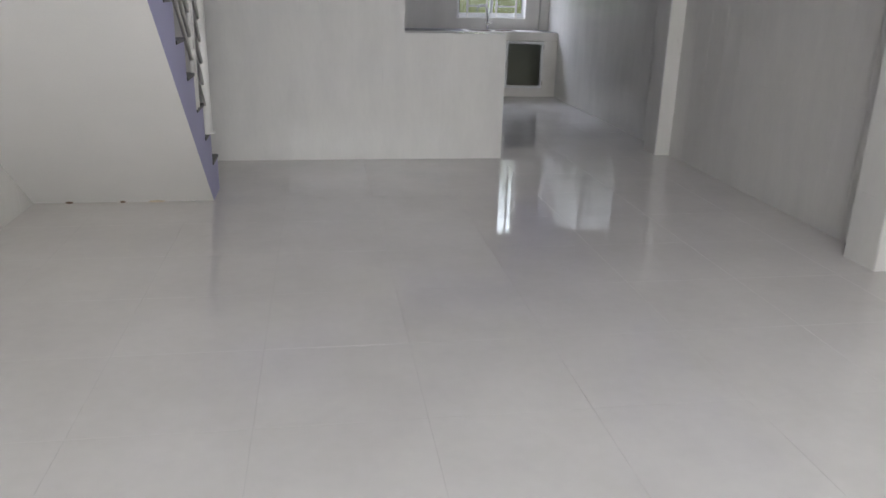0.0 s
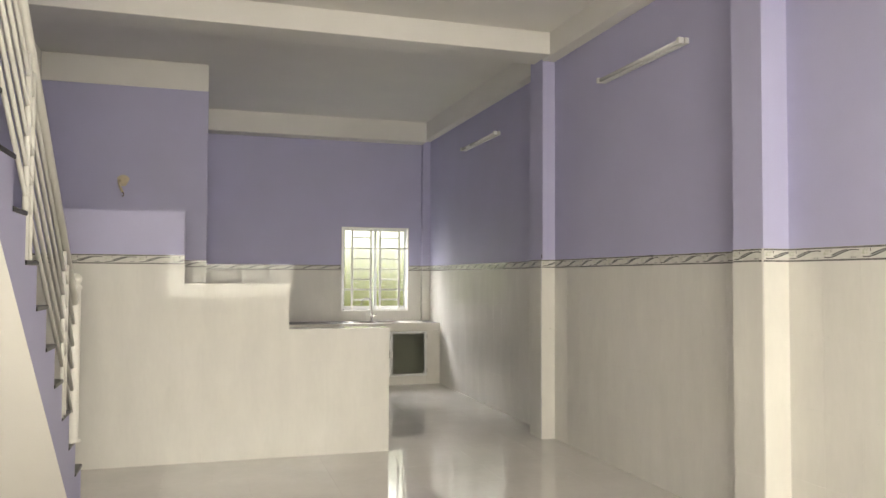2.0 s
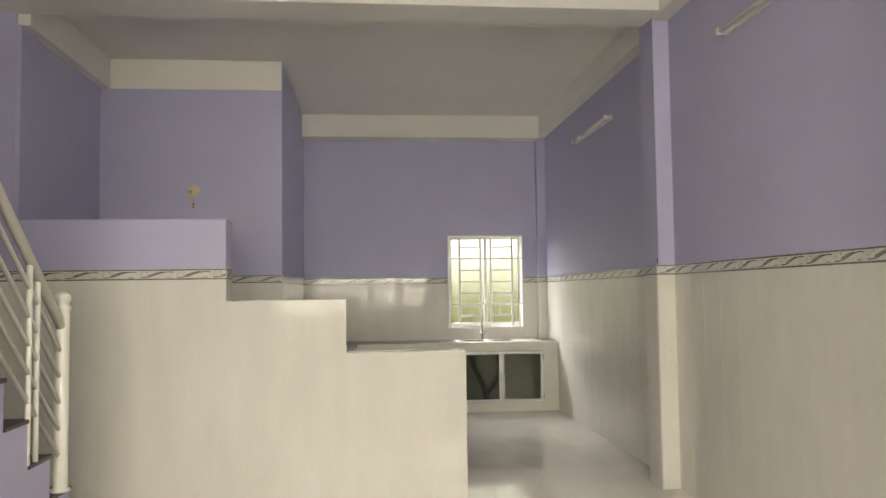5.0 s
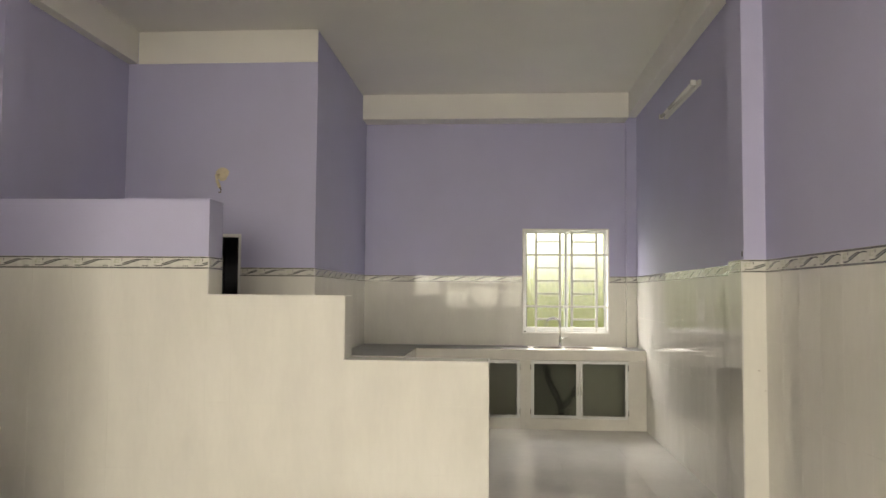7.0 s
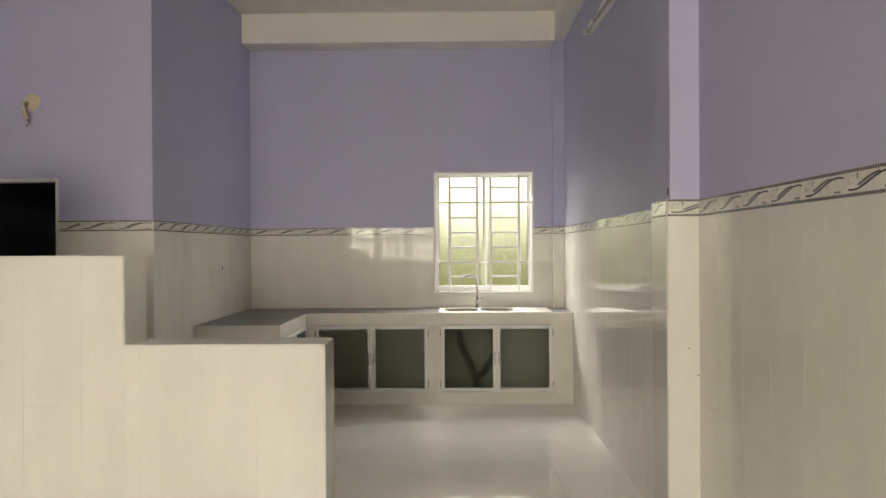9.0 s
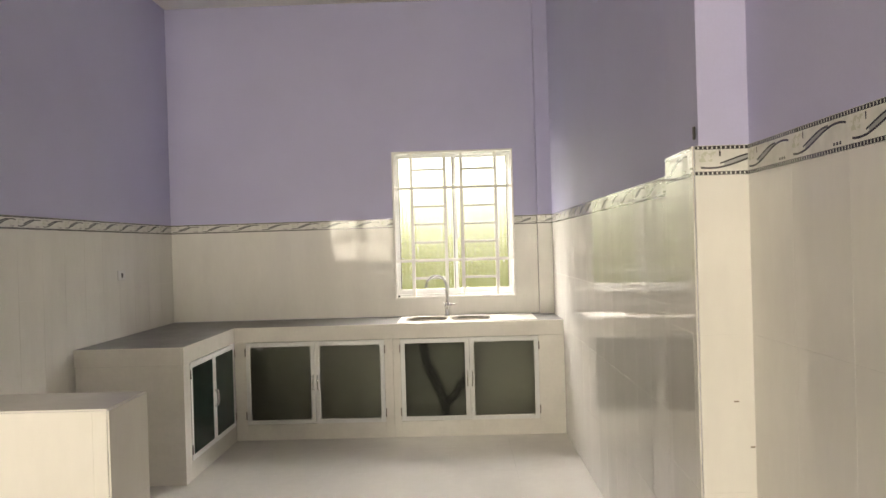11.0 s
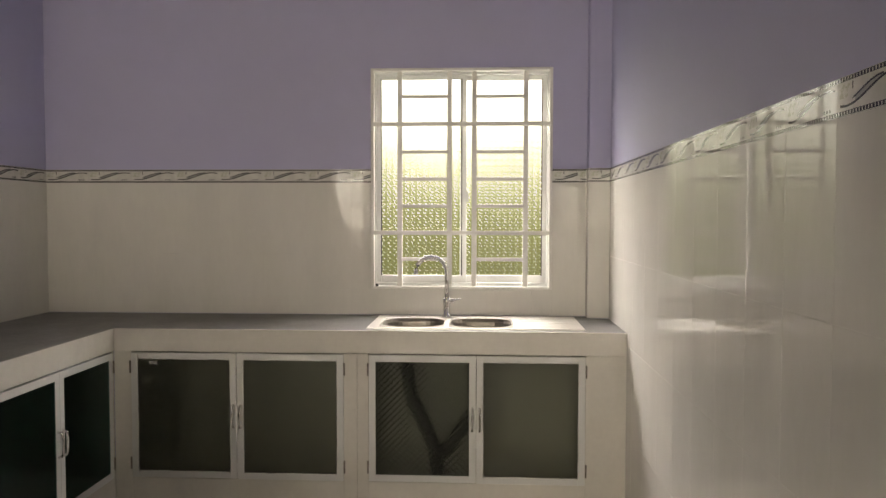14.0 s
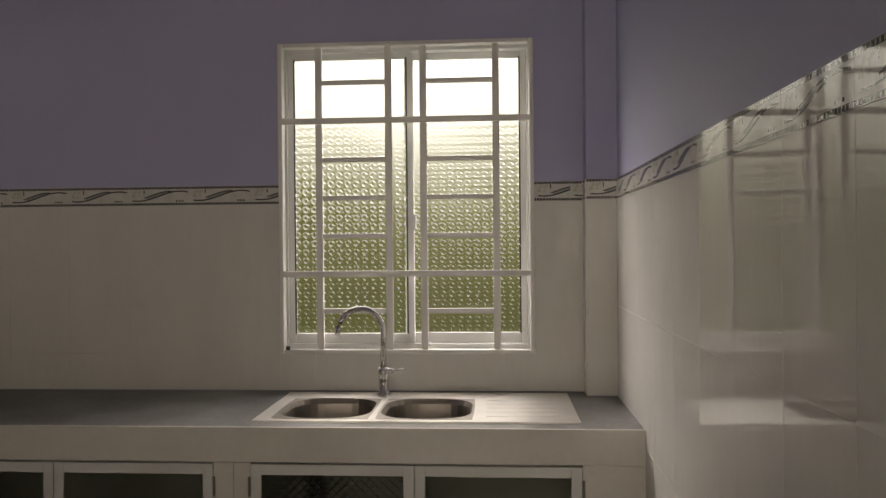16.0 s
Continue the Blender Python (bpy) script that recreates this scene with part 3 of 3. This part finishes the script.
def sink():
    th = thing("kitchen_sink", "stainless steel double-bowl sink with drainer set in the worktop", "sink", (sx0, sy0, CZ))
    W, D = sx1 - sx0, sy1 - sy0
    bowls = [(0.055, 0.375, 0.03, 0.36), (0.40, 0.715, 0.03, 0.36)]
    rim = boxes((0, W, 0, bowls[0][2], -0.004, 0.006), (0, W, bowls[0][3], D, -0.004, 0.006), (0, bowls[0][0], bowls[0][2], bowls[0][3], -0.004, 0.006), (bowls[0][1], bowls[1][0], bowls[0][2], bowls[0][3], -0.004, 0.006), (bowls[1][1], W, bowls[0][2], bowls[0][3], -0.004, 0.006))
    part("rim", rim, STEEL, th)
    for b in bowls:
        bm = bmesh.new()
        rings = []
        for inset, z in ((-0.004, 0.008), (0.004, 0.008), (0.012, -0.01), (0.02, -0.10), (0.05, -0.15)):
            rings.append([bm.verts.new((x, y, z)) for x, y in rounded(b[0] + inset, b[1] - inset, b[2] + inset, b[3] - inset, 0.11 - min(inset, 0.03))])
        # a flat corner plate closes the gap between the square cut and the round bowl
        sq = []
        c = [(b[1], b[3]), (b[0], b[3]), (b[0], b[2]), (b[1], b[2])]
        n = len(rings[0]) // 4
        for q in range(4):
            v = bm.verts.new((*c[q], 0.0065))
            for k in range(n - 1):
                i = q * n + k
                bm.faces.new((v, rings[0][i], rings[0][i + 1]))
        for p, w in zip(rings, rings[1:]):
            for k in range(len(p)):
                bm.faces.new((p[k], p[(k + 1) % len(p)], w[(k + 1) % len(p)], w[k]))
        bm.faces.new(rings[-1])
        bmesh.ops.recalc_face_normals(bm, faces=bm.faces)
        for f in bm.faces:
            if f.normal.z < -0.5:
                f.normal_flip()
        bowl = part("bowl", bm, SHADED_STEEL, th, "rounded brushed steel bowl, darkened for the shade inside")
        cx, cy = (b[0] + b[1]) / 2, (b[2] + b[3]) / 2
        part("drain", tube(bmesh.new(), [(cx, cy, -0.15), (cx, cy, -0.145)], 0.04, 16), CHROME, bowl)
    for k in range(5):
        y = 0.08 + k * 0.065
        part("drainer_rib", tube(bmesh.new(), [(0.76, y, 0.0045), (1.0, y, 0.0045)], 0.003, 8), STEEL, th)


sink()


def waste_pipe():
    th = thing("waste_pipe", "dark plastic sink waste pipe inside the cabinet", "pipe", (-0.95, -0.53, 0.119))
    part("branch", tube(bmesh.new(), [(-0.10, 0.1, 0.56), (-0.08, 0.03, 0.40), (-0.02, 0.0, 0.28), (0.04, 0.0, 0.14), (0.06, 0.0, 0.0)], 0.035, 12), BLACK, th, smooth=True)
    part("branch", tube(bmesh.new(), [(0.24, 0.1, 0.56), (0.24, 0.04, 0.42), (0.20, 0.01, 0.28), (0.12, 0.0, 0.16), (0.07, 0.0, 0.11)], 0.033, 12), BLACK, th, smooth=True)


waste_pipe()


def tap():
    th = thing("kitchen_tap", "tall chrome gooseneck tap behind the sink", "tap", (-0.878, -0.125, CZ + 0.006))
    part("base", tube(bmesh.new(), [(0, 0, 0), (0, 0, 0.008), (0, 0, 0.012), (0, 0, 0.075), (0, 0, 0.08), (0, 0, 0.105)], [0.026, 0.026, 0.018, 0.018, 0.021, 0.021], 16), CHROME, th, smooth=True)
    pts = [(0, 0, 0.10), (0, 0, 0.24)]
    for k in range(1, 11):
        a = math.pi * k / 10 * 0.93
        r = 0.088
        pts.append((-(r - r * math.cos(a)) * 0.93, -(r - r * math.cos(a)) * 0.3, 0.24 + r * math.sin(a)))
    p = Vector(pts[-1])
    pts.append((p.x - 0.002, p.y, p.z - 0.025))
    part("spout", tube(bmesh.new(), pts, 0.0115, 12), CHROME, th, smooth=True)
    part("lever", tube(bmesh.new(), [(0.012, 0, 0.088), (0.036, -0.003, 0.09), (0.04, -0.003, 0.0915), (0.07, -0.006, 0.098), (0.078, -0.006, 0.1)], [0.014, 0.014, 0.006, 0.0055, 0.004], 12), CHROME, th, smooth=True)


tap()


# ---- lamps, sockets, basin ----
def tube_lamp(x, y0, y1, z):
    th = thing("tube_lamp", "white fluorescent batten lamp, switched off, on the wall", "lamp", (x, y0, z), group="wall tube lamps")
    L = y1 - y0
    part("batten", boxes((-0.03, 0, 0, L, -0.02, 0.024), bevel=0.006), ALU, th)
    for y in (0.0, L - 0.03):
        part("lampholder", boxes((-0.085, -0.04, y, y + 0.03, -0.022, 0.022), bevel=0.005), TUBE, th)
    part("tube", tube(bmesh.new(), [(-0.064, 0.03, 0), (-0.064, L - 0.03, 0)], 0.014, 14), TUBE, th, "white glass tube", smooth=True)


tube_lamp(XLIV, -6.58, -5.42, 3.11)
tube_lamp(XR, -2.95, -1.74, 3.125)


def socket():
    th = thing("wall_socket", "white wall socket plate on the tiles", "socket", (WX + 0.004, -0.99, 1.285))
    part("plate", boxes((0, 0.008, -0.06, 0.06, -0.035, 0.035), bevel=0.003), TUBE, th)
    part("switch", boxes((0.008, 0.012, -0.01, 0.01, -0.015, 0.015)), BLACK, th)


socket()


def conduit():
    th = thing("wall_conduit", "brown conduit stub with loose wires from a plaster patch", "conduit", (-4.03, WY, 2.44))
    bm = bmesh.new()
    rim = [bm.verts.new((0.055 * math.cos(a) * (1 + 0.2 * math.sin(3 * a)) + 0.035, -0.003, 0.06 * math.sin(a) + 0.035)) for a in [2 * math.pi * k / 14 for k in range(14)]]
    back = [bm.verts.new((v.co.x, 0.001, v.co.z)) for v in rim]
    bm.faces.new(rim)
    for k in range(14):
        bm.faces.new((rim[k], rim[(k + 1) % 14], back[(k + 1) % 14], back[k]))
    bmesh.ops.recalc_face_normals(bm, faces=bm.faces)
    part("patch", bm, LIME, th, "pale unpainted plaster patch")
    part("pipe", tube(bmesh.new(), [(0, 0, 0.03), (-0.005, -0.04, 0.02), (0.01, -0.06, -0.03), (0.035, -0.065, -0.09)], 0.013, 10), LIME, th, smooth=True)
    part("wire", tube(bmesh.new(), [(0.033, -0.065, -0.085), (0.05, -0.067, -0.11), (0.045, -0.068, -0.13), (0.03, -0.068, -0.135)], 0.006, 6), RUST, th)


conduit()


def basin():
    th = thing("wash_basin", "white ceramic wall basin outside the toilet", "basin", (-3.49, WY - 0.004, 0.94))
    bm = bmesh.new()

    def ring(w, d, z, y0=0.0, n=20):
        return [bm.verts.new((w * math.cos(math.pi * k / n), y0 - d * math.sin(math.pi * k / n) ** 0.8, z)) for k in range(n + 1)]

    rs = [ring(0.10, 0.14, -0.20), ring(0.19, 0.28, -0.13), ring(0.245, 0.40, -0.03), ring(0.25, 0.42, 0.0), ring(0.225, 0.385, 0.004), ring(0.19, 0.33, -0.05, -0.06), ring(0.10, 0.2, -0.11, -0.08)]
    for p, q in zip(rs, rs[1:]):
        for k in range(20):
            bm.faces.new((p[k], p[k + 1], q[k + 1], q[k]))
        bm.faces.new((p[20], p[0], q[0], q[20]))
    bm.faces.new(rs[0])
    bm.faces.new(rs[-1])
    bmesh.ops.recalc_face_normals(bm, faces=bm.faces)
    part("bowl", bm, CERAMIC, th, smooth=False)
    part("tap", tube(bmesh.new(), [(0.02, -0.05, -0.01), (0.02, -0.05, 0.07), (0.0, -0.07, 0.085), (-0.05, -0.13, 0.07)], [0.02, 0.02, 0.016, 0.012], 12), CHROME, th, "small chrome basin tap", smooth=True)
    part("lever", tube(bmesh.new(), [(0.02, -0.05, 0.07), (0.015, -0.05, 0.10), (-0.03, -0.06, 0.125)], [0.014, 0.01, 0.007], 10), CHROME, th, smooth=True)


basin()


def toilet_door_frame():
    th = thing("door_2", "grey aluminium door frame of the dark toilet, door open", "door frame", (0, WY, 0), kind="structure")
    part("door_frame", boxes((dx1 - 0.01, dx1 + 0.012, -0.008, 0.1, 0, dz1 + 0.012), (dx0 - 0.012, dx0 + 0.03, -0.008, 0.1, 0, dz1 + 0.012), (dx0 + 0.03, dx1 - 0.01, -0.008, 0.1, dz1 - 0.012, dz1 + 0.012), bevel=0.003), ALU, th)


toilet_door_frame()

# ---- small marks and fittings ----
def small_things():
    hook = thing("wall_clip", "small black plastic clip on the pillar corner above the border tiles", "clip", (PIL2, -4.456, 1.69))
    part("plate", boxes((-0.004, 0.0, -0.002, 0.012, -0.012, 0.02), bevel=0.001), BLACK, hook)
    label = thing("paper_label", "small white paper sticker on the cabinet glass", "sticker", (-2.285, CY - 0.0025, 0.686))
    part("paper", boxes((-0.02, 0.02, -0.0008, 0.0, -0.008, 0.008)), TUBE, label)
    part("print", boxes((-0.014, 0.014, -0.0013, -0.0009, -0.003, 0.0)), BLACK, label, "grey print bar")
    plug = thing("drain_plug", "black plastic drain cap in the window track", "cap", (wx0 + 0.03, -0.013, wz0 + 0.018))
    part("cap", boxes((-0.008, 0.008, -0.003, 0.001, -0.008, 0.008), bevel=0.002), BLACK, plug)
    for y, z in ((-0.0063, 0.905), (-0.0063, 1.02)):
        chip = thing("glaze_chip", "small dark chip in the glaze of a pillar tile", "chip", (XLIV - 0.012 if z < 1 else XLIV - 0.05, -4.456 + y + 0.0014, z), group="glaze chips")
        part("mark", boxes((-0.006, 0.006, -0.0008, 0.0006, -0.0015, 0.0015)), RUST, chip)
    box = thing("junction_box", "small grey junction box high on the wall", "junction box", (-0.001, -4.02, 3.22))
    part("case", boxes((-0.03, 0.0, -0.03, 0.03, -0.05, 0.05), bevel=0.004), RAW, box)
    smear = thing("grey_smear", "grey smear on wall tiles beside the pillar", "smear", (XLIV - 0.0055, -7.13, 1.40))
    bm = bmesh.new()
    ring = [(0.028 * math.cos(a) * (1 + 0.25 * math.sin(3 * a)), 0.11 + 0.11 * math.sin(a)) for a in [2 * math.pi * k / 16 for k in range(16)]]
    f = [bm.verts.new((-0.0012, y, z)) for y, z in ring]
    b = [bm.verts.new((0.0006, y * 1.1, z)) for y, z in ring]
    bm.faces.new(f)
    for k in range(16):
        bm.faces.new((f[k], f[(k + 1) % 16], b[(k + 1) % 16], b[k]))
    bmesh.ops.recalc_face_normals(bm, faces=bm.faces)
    part("film", bm, SMEAR, smear)
    for x, w in ((-4.86, 0.05), (-4.52, 0.035), (-4.30, 0.10)):
        crumb = thing("mortar_crumb", "crumb of brown mortar on the floor under the stairs", "debris", (x, -5.80, 0.0), group="mortar crumbs")
        bm = bmesh.new()
        bmesh.ops.create_icosphere(bm, subdivisions=2, radius=0.5)
        for v in bm.verts:
            k = 1 + 0.5 * noise.noise(v.co * 2.3 + Vector((x, 0, 0)))
            v.co = Vector((v.co.x * w * k, v.co.y * 0.025 * k, max(0.0, v.co.z * 0.022 * k + 0.004)))
        part("lump", bm, RUST if w < 0.06 else LIME, crumb)


SMEAR = make_mat("grey_film", (0.50, 0.49, 0.44), 0.6, vary=0.15, scale=30)
small_things()

# ---- tiles: each one a piece on its wall ----
tile_meshes = {}


def tile_mesh(w, h, mat, proud):
    key = (round(w, 3), round(h, 3), mat.name, proud)
    if key not in tile_meshes:
        c = 0.0003
        v = [(0, 0, 0), (w, 0, 0), (w, h, 0), (0, h, 0), (c, c, proud), (w - c, c, proud), (w - c, h - c, proud), (c, h - c, proud)]
        f = [(4, 5, 6, 7), (0, 1, 5, 4), (1, 2, 6, 5), (2, 3, 7, 6), (3, 0, 4, 7)]
        me = bpy.data.meshes.new("tile")
        me.from_pydata(v, [], f)
        me.materials.append(mat)
        tile_meshes[key] = me
    return tile_meshes[key]


def lay(parent, origin, udir, vdir, u0, u1, v0, v1, pw, ph, mat, phase_u=0.0, phase_v=0.0, name="tile", gap=0.0008, proud=0.004, wobble=0.0006, holes=()):
    """Tiles of pw x ph over the rectangle u0..u1, v0..v1 of the plane through origin, cut at its borders and left out inside holes."""
    o, ud, vd = Vector(origin), Vector(udir), Vector(vdir)
    nd = ud.cross(vd)
    rot = Matrix((ud, vd, nd)).transposed().to_4x4()
    us = [u0] + [phase_u + k * pw for k in range(math.ceil((u0 - phase_u) / pw - 1e-6), math.floor((u1 - phase_u) / pw + 1e-6) + 1)] + [u1]
    vs = [v0] + [phase_v + k * ph for k in range(math.ceil((v0 - phase_v) / ph - 1e-6), math.floor((v1 - phase_v) / ph + 1e-6) + 1)] + [v1]
    for hole in holes:
        us += [q for q in hole[:2] if u0 < q < u1]
        vs += [q for q in hole[2:] if v0 < q < v1]
    us, vs = sorted(us), sorted(vs)
    if parent is not floor:
        cells = [(a, b, c, d, 0.0004, 0.0036) for a, b in zip(us, us[1:]) for c, d in zip(vs, vs[1:]) if b - a > 0.001 and d - c > 0.001 and not any(h[0] < (a + b) / 2 < h[1] and h[2] < (c + d) / 2 < h[3] for h in holes)]
        bed = new("grout_bed", mesh_of("grout_bed", boxes(*cells) if holes else boxes((u0, u1, v0, v1, 0.0004, 0.0036)), GROUT))
        bed.parent = parent
        bed.matrix_basis = Matrix.Translation(o) @ rot
    for a, b in zip(us, us[1:]):
        for c, d in zip(vs, vs[1:]):
            if b - a < 0.012 or d - c < 0.012:
                continue
            mu, mv = (a + b) / 2, (c + d) / 2
            if any(h[0] < mu < h[1] and h[2] < mv < h[3] for h in holes):
                continue
            ob = new(name, tile_mesh(b - a - gap, d - c - gap, mat, proud))
            ob.parent = parent
            tilt = Euler((random.gauss(0, wobble), random.gauss(0, wobble), 0)).to_matrix().to_4x4()
            ob.matrix_basis = Matrix.Translation(o + ud * (a + gap / 2) + vd * (c + gap / 2) + nd * 0.0005) @ rot @ Matrix.Translation(((b - a) / 2, (d - c) / 2, 0)) @ tilt @ Matrix.Translation(((a - b) / 2, (c - d) / 2, 0))


def clad(parent, origin, udir, u0, u1, phase=0.0, top=BAND, band=True, holes=(), base=0.0):
    """A wainscot of four rows of tiles with a border row on top."""
    up = (0, 0, 1)
    lay(parent, origin, udir, up, u0, u1, base, top, 0.25, ROW, TILE, phase, 0.0, "tile", holes=holes)
    if band:
        lay(parent, origin, udir, up, u0, u1, BAND, BTOP, 0.25, BTOP - BAND, BORDER, phase, BAND, "border_tile", proud=0.005, holes=holes)


# udir is chosen so that udir x up points into the room
clad(wall_right, (XR, 0, 0), (0, -1, 0), 0.087, 4.172)
clad(wall_right, (XLIV, 0, 0), (0, -1, 0), 4.456, 7.24, 4.456)
clad(wall_right, (XLIV, 0, 0), (0, -1, 0), 7.495, 11.85, 7.495)
clad(wall_back, (0, 0, 0), (1, 0, 0), WX, -0.115, WX, base=0.852, holes=((wx0 - 0.004, wx1 + 0.004, wz0 - 0.004, wz1 + 0.004),))
clad(wall_toilet_side, (WX, 0, 0), (0, 1, 0), WY, 0.0, WY)
clad(wall_toilet_front, (0, WY, 0), (1, 0, 0), dx1 + 0.012, WX, WX)
clad(wall_toilet_front, (0, WY, 0), (1, 0, 0), XL, dx0 - 0.012, WX)
clad(wall_left, (XL, 0, 0), (0, 1, 0), -4.05, WY, -4.05)
clad(wall_left, (XLL, 0, 0), (0, 1, 0), -11.85, PY0, PY0)
for n, (x0, x1, y0, y1) in PILLARS.items():
    p = pillar_obs[n]
    if n == "pillar_left":
        clad(p, (x1, 0, 0), (0, 1, 0), y0, y1, y0)
        continue
    b = 0.852 if n == "pillar_corner" else 0.0
    if n == "pillar_kitchen":  # its side is laid a little out of true
        clad(p, (0, y0, 0), (1, 0, 0), x0 - 0.005, x1, x0 - 0.005)
        lean = 0.0345
        clad(p, (x0 + 0.005 - y1 * lean, 0, 0), (-lean, -math.sqrt(1 - lean * lean), 0), -y1, -y0, -y1)
        continue
    clad(p, (0, y0, 0), (1, 0, 0), x0, x1, x0, base=b)
    clad(p, (x0, 0, 0), (0, -1, 0), -y1, -y0, -y1, base=b)
# partition: front, kitchen side, ends and tops
for (x0, x1, h) in ((XLL, -3.333, BAND), (-3.333, -2.5, 1.43), (-2.5, -1.645, 1.05)):
    clad(partition, (0, PY0, 0), (1, 0, 0), x0, x1, -2.18, top=h, band=h == BAND)
    clad(partition, (0, PY1, 0), (-1, 0, 0), -x1, -x0, 2.18, top=h, band=h == BAND)
clad(partition, (-1.645, 0, 0), (0, 1, 0), PY0, PY1, PY0, top=1.05, band=False)
clad(partition, (-2.5, 0, 0), (0, 1, 0), PY0, PY1, PY0, top=1.43, band=False, base=1.055)
clad(partition, (-3.333, 0, 0), (0, 1, 0), PY0, PY1, PY0, band=True, base=1.435)
for x0, x1, h in ((-3.333, -2.5, 1.43), (-2.5, -1.645, 1.05)):
    lay(partition, (0, 0, h), (1, 0, 0), (0, 1, 0), x0, x1, PY0, PY1, 0.40, 0.25, TILE, x1, PY0)
# floor
lay(floor, (0, 0, -0.0012), (1, 0, 0), (0, 1, 0), XLL, 0.0, YF, 0.0, 0.6, 0.6, FLOOR, -1.645, -4.525, "tile", proud=0.0007, gap=0.0006, wobble=0.00012)
